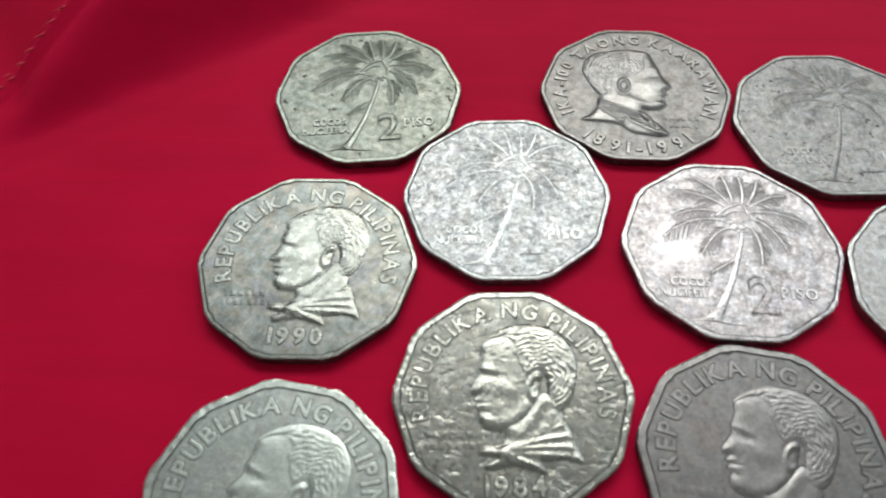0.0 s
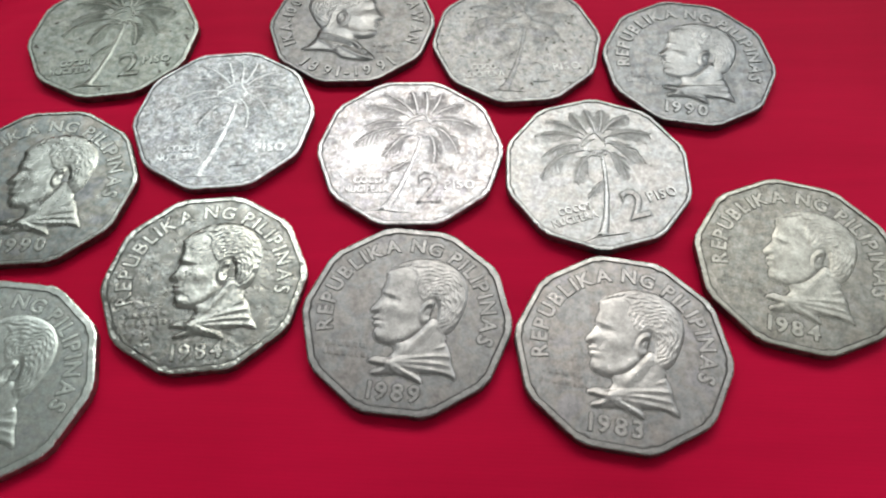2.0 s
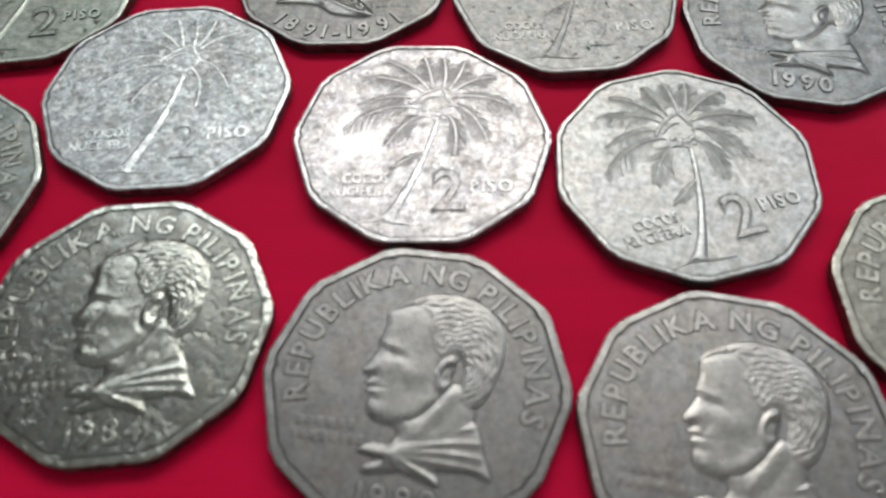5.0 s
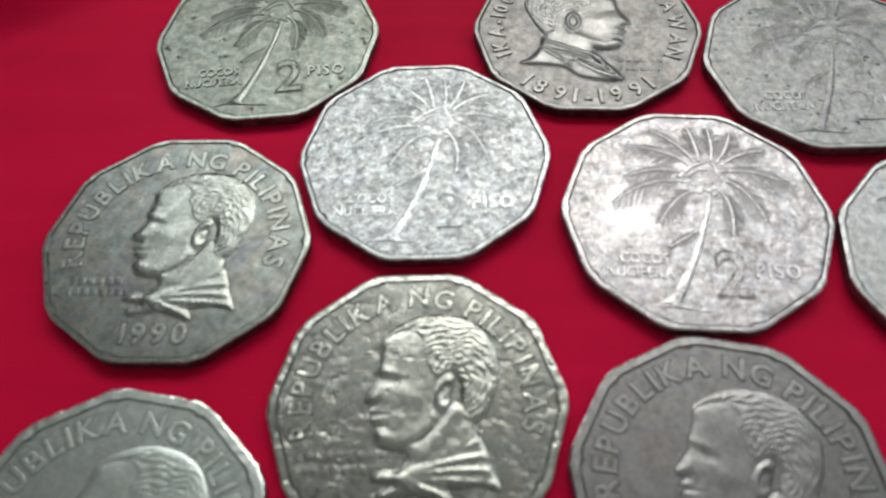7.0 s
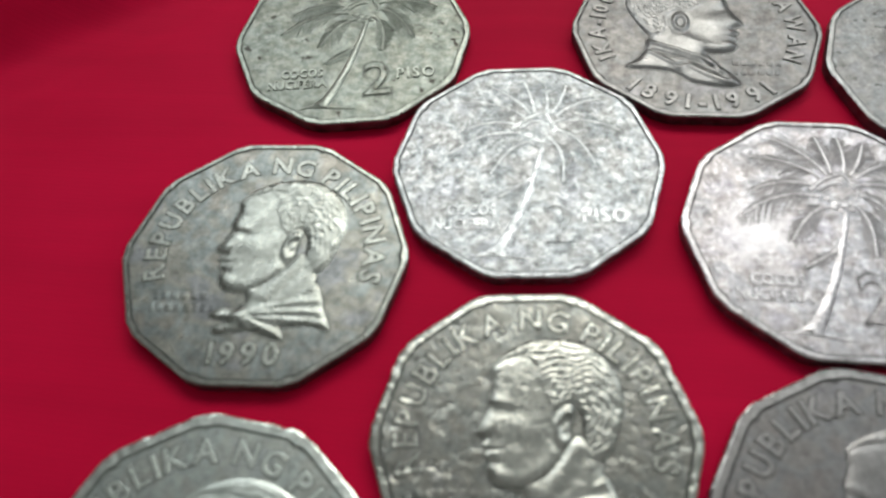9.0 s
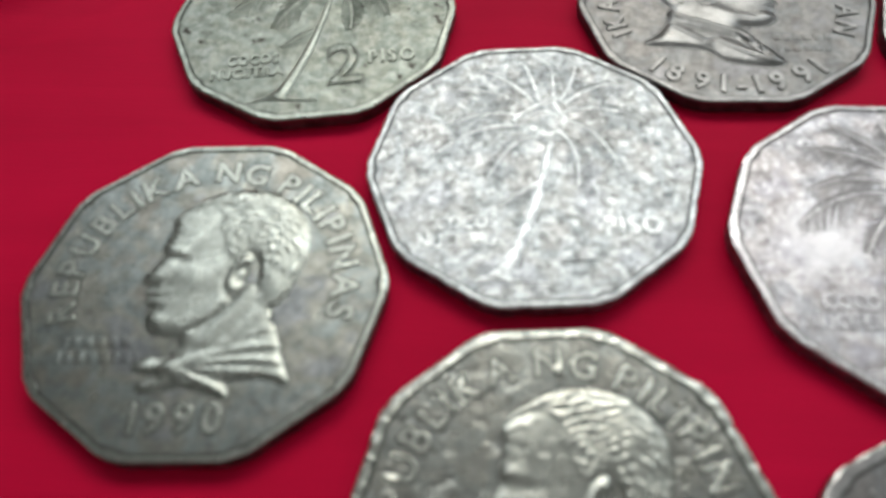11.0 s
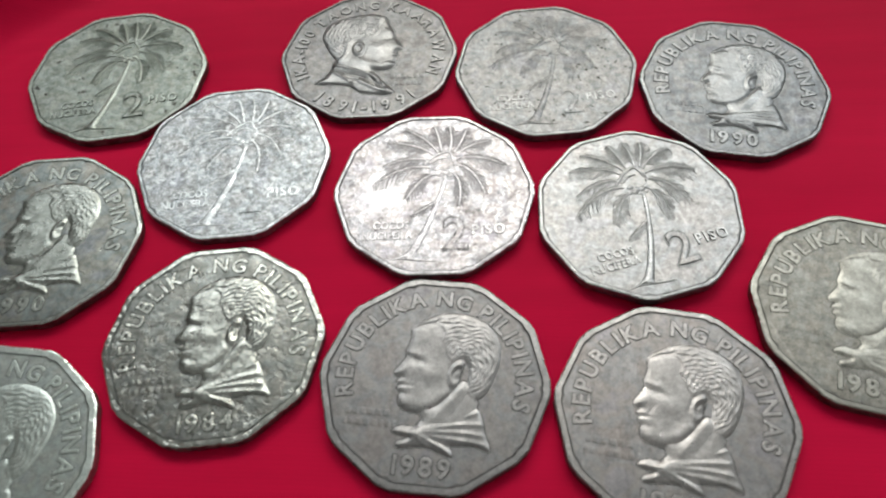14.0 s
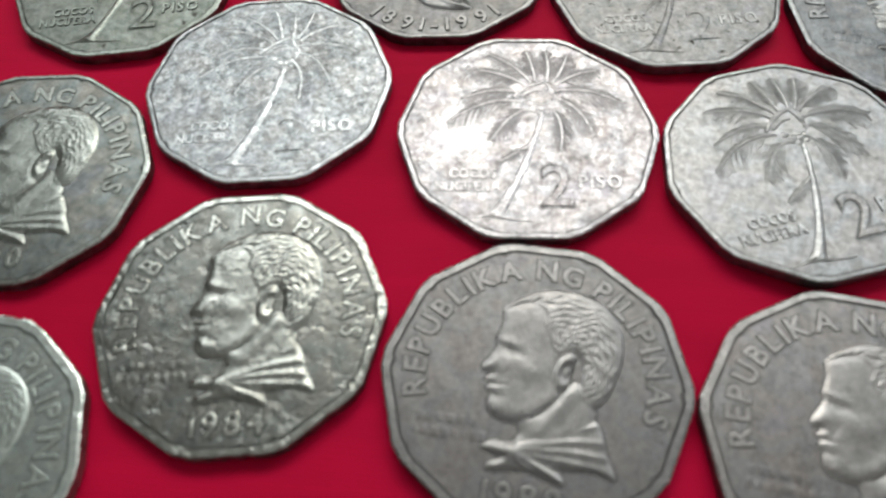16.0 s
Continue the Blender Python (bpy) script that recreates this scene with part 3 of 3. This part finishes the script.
def trunk_mesh():
    verts, faces = [], []
    path = through_points([(-3.8, -12.0), (-2.3, -9.3), (-0.5, -5.2), (0.9, -1.0), (1.8, 2.4)], 61)
    rnd = random.Random(3)
    bumps = [rnd.uniform(0.82, 1.14) for _ in range(61)]
    ridge(verts, faces, path, lambda s: (0.29 + 0.65 * math.exp(-s * 11) + 0.36 * (1 - s)) * bumps[int(s * 60)], lambda s: (0.17 + 0.1 * (1 - s)) * (0.84 + 0.14 * bumps[60 - int(s * 60)] * (int(s * 60) % 3)))
    # the ground line and two roots at the foot
    ridge(verts, faces, [(-7.0, -12.3), (-5.2, -12.05), (-3.4, -12.15), (-1.4, -12.5), (0.2, -12.6)], lambda s: 0.2 - 0.12 * abs(2 * s - 1), lambda s: 0.2 - 0.12 * abs(2 * s - 1))
    ridge(verts, faces, bezier((-3.4, -11.4), (-4.6, -11.8), (-6.0, -12.1), 8), lambda s: 0.36 - 0.25 * s, lambda s: 0.3 - 0.22 * s)
    # the nuts under the crown
    for x, y, r in ((0.3, 4.1, 0.5), (1.1, 3.5, 0.55), (1.9, 3.3, 0.5), (2.6, 3.6, 0.45), (0.7, 3.0, 0.45), (1.5, 2.6, 0.42), (2.5, 2.8, 0.4)):
        ridge(verts, faces, [(x + r * 1.1 * k, y) for k in (-1, -0.5, 0, 0.5, 1)], lambda s: r * (0.12 + 0.88 * math.sin(math.pi * s)), lambda s: 0.03 + 0.13 * math.sin(math.pi * s))
    # the sheath of old leaf stalks that arches over the crown
    for pts in (((-1.5, 5.1), (0.3, 6.7), (2.4, 7.4), (3.1, 5.4)), ((-0.6, 5.2), (0.8, 6.1), (2.0, 6.2)), ((3.0, 6.2), (3.5, 5.2), (3.1, 4.2))):
        ridge(verts, faces, through_points(pts, 18), lambda s: 0.3 * (1 - 0.4 * s), lambda s: 0.19 * (1 - 0.3 * s))
    return from_lists("trunk", verts, faces)


def frond_mesh(i, start, ctrl, tip, long, lower):
    """One palm frond: a rib that arches to its tip, with close leaflets that hang from both sides; leaflets take the second material."""
    rnd = random.Random(i)
    verts, faces = [], []
    rib = bezier(start, ctrl, tip, 34)
    ridge(verts, faces, rib, lambda s: 0.25 * (1 - 0.5 * s), lambda s: 0.15 * (1 - 0.3 * s))
    ribs = len(faces)
    for k in range(4, 34):
        for side in (-1, 1):
            x, y = rib[k]
            px, py = rib[k - 1]
            along = math.atan2(y - py, x - px)
            d = along + side * radians(rnd.uniform(34, 50))
            under = math.sin(d) < math.sin(along)
            reach = 1.45 * long * (0.35 + 0.75 * math.sin(math.pi * min(1, k / 33) ** 0.8)) * rnd.uniform(0.8, 1.15) * (lower if under else 1.0)
            ex, ey = x + reach * math.cos(d), y + reach * math.sin(d) - 0.3 * reach
            ridge(verts, faces, bezier((x, y), ((x + ex) / 2, (y + ey) / 2 + 0.14 * reach), (ex, ey), 5), lambda s: 0.095 * (1 - 0.6 * s), lambda s: 0.072 * (1 - 0.4 * s))
    me = from_lists("frond", verts, faces)
    me.materials.append(None)
    me.materials.append(None)
    me.polygons.foreach_set("material_index", [0] * ribs + [1] * (len(faces) - ribs))
    return me


# foot, bend and tip of each frond, the length of its leaflets, and how much longer the hanging ones are
FRONDS = [((-0.1, 6.9), (-2.5, 9.3), (-7.2, 9.6), 1.0, 1.5), ((0.6, 7.4), (-1.0, 10.4), (-4.4, 12.1), 1.1, 1.2), ((1.2, 7.6), (0.9, 10.6), (0.2, 12.5), 1.2, 1.0), ((2.5, 7.6), (3.1, 9.8), (2.6, 12.5), 1.3, 1.0),
          ((3.2, 7.4), (4.6, 9.4), (5.2, 11.8), 1.3, 1.0), ((3.6, 7.0), (6.2, 9.3), (8.8, 9.4), 1.1, 1.2), ((3.5, 6.0), (7.2, 7.0), (10.9, 4.6), 1.2, 1.6), ((3.0, 4.9), (6.2, 4.8), (7.8, -0.8), 1.2, 1.4),
          ((2.8, 3.4), (4.6, 1.8), (3.8, -2.8), 1.2, 1.0), ((-0.8, 5.6), (-3.3, 7.1), (-7.8, 4.9), 0.9, 1.8), ((-0.6, 4.4), (-5.0, 5.4), (-9.3, 1.2), 0.9, 1.9), ((0.4, 3.1), (-1.9, 3.1), (-4.2, -1.4), 1.2, 1.3),
          ((0.5, -2.0), (-0.9, -3.0), (-3.4, -4.6), 0.7, 1.0)]

OBVERSE, REVERSE, BIRTH = {}, {}, {}
for ch in "ABCDEGIKLNOPRSTUW0123456789-F":
    glyph(ch)
OBVERSE["legend"] = lettering(arc_words("REPUBLIKA NG PILIPINAS", 10.75, -108, 108), 2.3, 0.98)
OBVERSE["name_bars"] = bars([(-10.9, -5.7, -5.6, 0.9), (-11.0, -3.9, -7.0, 0.95)])
OBVERSE["bust_relief"] = bust_facing_left()
for year in ("1990", "1984", "1989", "1983"):
    OBVERSE[year] = lettering(line_words(year, -4.2, 3.6, -12.7), 2.45, 1.0)
BIRTH["legend"] = lettering(arc_words("IKA-100 TAONG KAARAWAN", 11.35, -118, 119), 2.05, 0.92)
BIRTH["date"] = lettering(arc_words("1891-1991", 13.75, 222, 140, False), 2.3, 0.95)
BIRTH["name_bars"] = bars([(4.0, 9.1, -6.4, 0.9), (4.1, 9.4, -8.0, 0.95)])
BIRTH["bust_relief"] = bust_facing_right()
REVERSE["trunk"] = trunk_mesh()
REVERSE["fronds"] = [frond_mesh(i, *shape) for i, shape in enumerate(FRONDS)]
REVERSE["numeral"] = lettering([("2", 3.1, -10.6, 0)], 5.7, 0.95)
REVERSE["denomination"] = lettering(line_words("PISO", 5.4, 10.6, -8.1), 1.75, 0.85)
REVERSE["species_name"] = lettering(line_words("COCOS", -9.1, -3.7, -6.9) + line_words("NUCIFERA", -10.7, -3.2, -8.7), 1.35, 0.8)


# ---- coins ----


def decagon(radius, corner, per_side, turn=0.0):
    """Points round a ten-sided outline with rounded corners, starting at a side's middle."""
    flat = radius * math.cos(math.pi / 10)
    out = []
    for i in range(10 * per_side):
        a = 2 * math.pi * i / (10 * per_side)
        off = (a + math.pi / 10) % (math.pi / 5) - math.pi / 10
        r = flat / math.cos(off)
        r = r - corner * max(0.0, (abs(off) / (math.pi / 10) - 0.72) / 0.28) ** 2
        out.append((r * math.cos(a + turn), r * math.sin(a + turn)))
    return out


def coin_bodies(radius, seed, nick, rim_wide):
    """The blank with its field, and the raised rim round it, both worn."""
    per, n = 16, 160
    turn = math.pi / 2

    def worn(ring, amount, k):
        out = []
        for x, y in ring:
            v = 0.7 * noise.noise(Vector((x * 0.8, y * 0.8, seed + k))) + 0.8 * noise.noise(Vector((x * 2.2, y * 2.2, seed)))
            s = 1 - amount * max(0.0, v) / radius - 0.15 * amount * v / radius
            out.append((x * s, y * s))
        return out
    outer = worn(decagon(radius, 0.30, per, turn), nick, 0)
    soft_edge = 0.14 + 0.5 * nick
    over = worn(decagon(radius - soft_edge, 0.30, per, turn), nick, 0)
    inner = worn(decagon(radius - rim_wide, 0.42, per, turn), 0.03 + 0.3 * nick, 3)
    low = worn(decagon(radius - rim_wide - 0.15, 0.46, per, turn), 0.03 + 0.3 * nick, 3)

    def loft(name, rings, cap):
        verts, faces = [], []
        for pts, z in rings:
            for x, y in pts:
                dent = 0.0 if z <= FIELD + 0.01 else max(0.0, 0.45 * nick - 0.03) * min(0.0, noise.noise(Vector((x * 0.5, y * 0.5, seed + 9))) + 0.8 * noise.noise(Vector((x * 1.9, y * 1.9, seed))) - 0.1)
                verts.append((x * MM, y * MM, max(FIELD - 0.1, z + dent) * MM if dent else z * MM))
        for k in range(len(rings) - 1):
            for i in range(n):
                j = (i + 1) % n
                faces.append((k * n + i, k * n + j, (k + 1) * n + j, (k + 1) * n + i))
        if cap:
            faces.append(tuple(range(n))[::-1])
            faces.append(tuple((len(rings) - 1) * n + i for i in range(n)))
        return from_lists(name, verts, faces)
    shrink = [(x * 0.985, y * 0.985) for x, y in outer]
    inside = [(x * 0.975, y * 0.975) for x, y in outer]
    body = loft("body", [(shrink, 0.0), (outer, 0.25), (outer, FIELD - 0.12), (inside, FIELD - 0.002), (low, FIELD)], True)
    body.materials.append(None)
    body.materials.append(None)
    body.polygons.foreach_set("material_index", [1] * (2 * n) + [0] * (2 * n + 2))
    # flat band for the dark line inside the rim
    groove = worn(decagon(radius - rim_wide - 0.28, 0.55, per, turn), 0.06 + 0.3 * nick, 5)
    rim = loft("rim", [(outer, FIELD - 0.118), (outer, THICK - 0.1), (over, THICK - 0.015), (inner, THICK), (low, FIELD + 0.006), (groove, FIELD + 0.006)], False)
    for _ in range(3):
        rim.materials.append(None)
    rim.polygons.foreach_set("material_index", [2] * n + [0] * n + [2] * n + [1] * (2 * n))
    return body, rim


PLACES = {
    'A': (-38.23, 33.60, 7.8, 15.59, -0.31, -0.0134, 0.0112),
    'B': (5.86, 35.61, 35.1, 15.61, -0.12, 0.0197, -0.0034),
    'C': (36.26, 30.09, 3.2, 15.58, 0.10, 0.0017, 0.0015),
    'D': (66.74, 24.23, 24.8, 15.48, 0.08, -0.0009, 0.0087),
    'E': (-42.80, -0.55, 2.4, 15.58, 0.21, -0.0122, 0.0065),
    'F': (-15.02, 12.88, 3.7, 15.50, 0.11, -0.0008, 0.0106),
    'G': (16.78, 5.10, 35.2, 15.50, 0.12, -0.0035, 0.0054),
    'H': (47.23, 0.13, 14.3, 15.45, 0.02, 0.0060, -0.0054),
    'I': (-13.82, -18.60, 3.9, 15.34, -0.10, -0.0053, 0.0064),
    'J': (16.29, -25.44, 28.4, 15.38, 0.04, -0.0014, 0.0049),
    'K': (46.77, -31.07, 24.3, 15.46, -0.11, 0.0021, -0.0200),
    'L': (75.32, -17.64, 18.8, 15.58, -0.10, 0.0102, -0.0096),
    'M': (-41.81, -33.54, 28.2, 15.54, 0.06, 0.0033, 0.0023),
}
# face, date, clean metal, stain, roughness, amount of stain, pits, spots, rim nicks, rim width, relief, grain, size of stains, label
KINDS = {
    "A": ("palm", "", (0.24, 0.255, 0.22), (0.15, 0.163, 0.137), 0.40, 0.5, 0.0, 0.9, 0.08, 0.6, 1.0, 0.75, 700, "greenish grey palm coin with dark spots on red cloth"),
    "B": ("birth", "", (0.2, 0.196, 0.187), (0.142, 0.138, 0.131), 0.4, 0.45, 0.0, 0.2, 0.06, 0.5, 1.0, 0.6, 700, "grey commemorative coin with a bust in a coat on red cloth"),
    "C": ("palm", "", (0.27, 0.268, 0.258), (0.205, 0.204, 0.193), 0.46, 0.5, 0.1, 0.9, 0.1, 0.5, 0.55, 0.7, 900, "dull worn grey coin with a faint palm on red cloth"),
    "D": ("bust", "1990", (0.182, 0.182, 0.176), (0.134, 0.136, 0.135), 0.38, 0.5, 0.0, 0.3, 0.06, 0.5, 0.8, 0.65, 650, "grey coin dated 1990 with bluish tarnish on red cloth"),
    "E": ("bust", "1990", (0.255, 0.262, 0.232), (0.15, 0.157, 0.14), 0.33, 0.5, 0.0, 0.2, 0.06, 0.5, 0.6, 0.65, 520, "tarnished dark coin dated 1990 with shining hair"),
    "F": ("palm", "", (0.40, 0.41, 0.405), (0.235, 0.245, 0.24), 0.44, 0.5, 0.1, 0.0, 0.14, 0.5, 0.45, 1.1, 1000, "silvery scuffed coin with a nearly worn-off palm"),
    "G": ("palm", "", (0.385, 0.366, 0.362), (0.235, 0.222, 0.218), 0.4, 0.42, 0.05, 0.0, 0.14, 0.55, 0.55, 0.9, 700, "bright pale palm coin with a shining patch"),
    "H": ("palm", "", (0.298, 0.293, 0.282), (0.246, 0.242, 0.232), 0.38, 0.5, 0.0, 0.35, 0.06, 0.5, 0.95, 0.8, 1000, "grey coin with a crisp palm tree and numeral"),
    "I": ("bust", "1984", (0.275, 0.275, 0.243), (0.155, 0.157, 0.14), 0.28, 0.5, 0.22, 0.5, 0.2, 0.8, 0.75, 0.6, 420, "shiny pitted coin dated 1984 with a chipped rim"),
    "J": ("bust", "1989", (0.196, 0.188, 0.179), (0.16, 0.155, 0.149), 0.4, 0.4, 0.0, 0.15, 0.12, 0.9, 0.55, 0.55, 700, "even grey coin dated 1989 with a clear bust"),
    "K": ("bust", "1983", (0.23, 0.216, 0.202), (0.168, 0.161, 0.152), 0.38, 0.45, 0.0, 0.1, 0.06, 0.8, 0.55, 0.55, 600, "warm grey coin dated 1983 with a clear bust"),
    "L": ("bust", "1984", (0.241, 0.231, 0.199), (0.168, 0.162, 0.14), 0.42, 0.5, 0.06, 0.3, 0.1, 0.7, 0.42, 0.65, 650, "yellowish grey coin dated 1984 with a softly worn bust"),
    "M": ("bust", "1983", (0.40, 0.425, 0.385), (0.31, 0.33, 0.3), 0.4, 0.5, 0.06, 0.1, 0.2, 1.0, 0.45, 0.55, 650, "pale grey-green coin with a scalloped worn rim"),
}
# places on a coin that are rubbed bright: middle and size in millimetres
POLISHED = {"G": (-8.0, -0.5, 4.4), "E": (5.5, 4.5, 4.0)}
# how strongly a thin tarnish film tints the metal
FILM = {"E": 0.6, "D": 0.3, "G": 0.35, "K": 0.35, "J": 0.3}


def world_spot(key):
    if key not in POLISHED:
        return None
    x, y, size = POLISHED[key]
    return PLACES[key][0] + x, PLACES[key][1] + y, size


def coin(key, seed):
    x, y, rot, radius, lift, sx, sy = PLACES[key]
    face, year, clean, stain, rough, amount, pits, spots, nick, rim_wide, relief, grain, blotch, label = KINDS[key]
    clean, stain = ((r, g * 0.985, b * 1.02) for r, g, b in (clean, stain))
    up = rot + 18
    while up < 70:
        up += 36
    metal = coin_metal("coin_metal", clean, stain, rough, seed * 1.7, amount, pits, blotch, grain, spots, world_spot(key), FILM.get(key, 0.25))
    bright = tuple(min(0.95, c * (1.55 if key == "F" else 1.3)) for c in clean)
    worn = coin_metal("coin_relief_metal", bright, clean, max(0.18, rough - 0.05), seed * 2.3, 0.45, pits * 0.7, 420, grain)
    # darker tone round the foot of the relief: settled dirt plus painted shade
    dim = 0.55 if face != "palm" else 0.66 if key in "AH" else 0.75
    grime_shade = coin_metal("grime_shade_metal", tuple(c * dim for c in clean), tuple(c * dim for c in stain), rough + 0.08, seed * 3.1, 0.5, 0, 600, grain)
    # band inside the rim: tarnish and the rim's shade painted as one tone
    groove = coin_metal("grime_shade_groove", tuple(c * 0.58 for c in clean), tuple(c * 0.5 for c in stain), rough + 0.1, seed * 3.3, 0.5, 0, 600, grain)
    leaf = metal if key in "FC" else coin_metal("tarnished_leaflets", tuple(c * (0.95 if key == "G" else 1.25) for c in stain), tuple(c * 0.95 for c in stain), rough, seed * 3.7, 0.6, 0, 500, 0.5)
    # rubbed metal, brightened further so its colour carries the rim's edge highlight
    shine = coin_metal("rubbed_highlight_metal", tuple(min(0.95, c * (2.1 if key in "FG" else 1.6)) for c in clean), tuple(min(0.95, c * 1.15) for c in clean), max(0.2, rough - 0.12), seed * 5.3, 0.4, pits, 700, grain)
    # the coin's side, darkened for dirt and for the shade it stands in
    edge = coin_metal("dirty_shaded_edge", tuple(c * 0.85 for c in clean), tuple(c * 0.7 for c in stain), 0.5, seed * 4.1, 0.5, 0, 500, 0.6)
    body_me, rim_me = coin_bodies(radius + 0.1, seed * 7.3, nick, rim_wide)
    root = new("coin")
    root.matrix_basis = Matrix.Translation((x * MM, y * MM, (BASE + lift) * MM)) @ pose(0, 0, 0, math.degrees(sy), -math.degrees(sx), 0) @ pose(0, 0, 0, 0, 0, up - 90)
    tagged(root, label, "coin", "coins on the cloth")
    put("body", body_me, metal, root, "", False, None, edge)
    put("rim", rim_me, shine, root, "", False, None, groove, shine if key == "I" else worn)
    at = Matrix.Translation((0, 0, FIELD * MM)) @ Matrix.Diagonal((1, 1, relief, 1))
    if face == "palm":
        tree = put("palm_relief", REVERSE["trunk"], metal if key == "C" else worn, root, "raised palm trunk and fronds", True, at)
        for me in REVERSE["fronds"]:
            put("frond", me, metal if key == "C" else worn, tree, "", True, None, leaf)
        for name in ("numeral", "denomination", "species_name"):
            put_words(name, REVERSE[name], metal if name == "numeral" else worn, root, at, "", metal if key in "CF" else grime_shade)
    else:
        parts = OBVERSE if face == "bust" else BIRTH
        put("bust_relief", parts["bust_relief"], worn, root, "plain raised bust in profile", True, at, grime_shade)
        put_words("legend", parts["legend"], shine if key == "I" else worn, root, at, "raised lettering along the rim", grime_shade)
        put_words("date", parts[year or "date"], shine if key == "I" else worn, root, at, "raised date", grime_shade)
        for m in parts["name_bars"]:
            put("name_bar", BAR, metal, root, "", True, at @ m)
    return root


for i, key in enumerate(PLACES):
    coin(key, i + 1)
    COIN_SPOTS.append(PLACES[key][:2] + PLACES[key][4:])
seam(cloth())


def lint(x, y, size):
    """A speck of white lint: a few crossed curled fibres."""
    rnd = random.Random(int(x))
    bm = bmesh.new()
    for k in range(5):
        m = Matrix.Translation((x * MM, y * MM, (cloth_height(x, y) + BASE + 0.12) * MM)) @ Euler((rnd.uniform(-0.3, 0.3), rnd.uniform(-0.3, 0.3), rnd.uniform(0, 3))).to_matrix().to_4x4()
        bmesh.ops.create_icosphere(bm, subdivisions=1, radius=1, matrix=m @ Matrix.Diagonal((size * MM, 0.12 * size * MM, 0.12 * size * MM, 1)))
    tagged(finish(bm, "lint", LINT, smooth=True), "tiny white speck of lint on the red cloth", "lint", "lint specks")


lint(103.0, 54.5, 0.45)
lint(100.0, 12.0, 0.3)
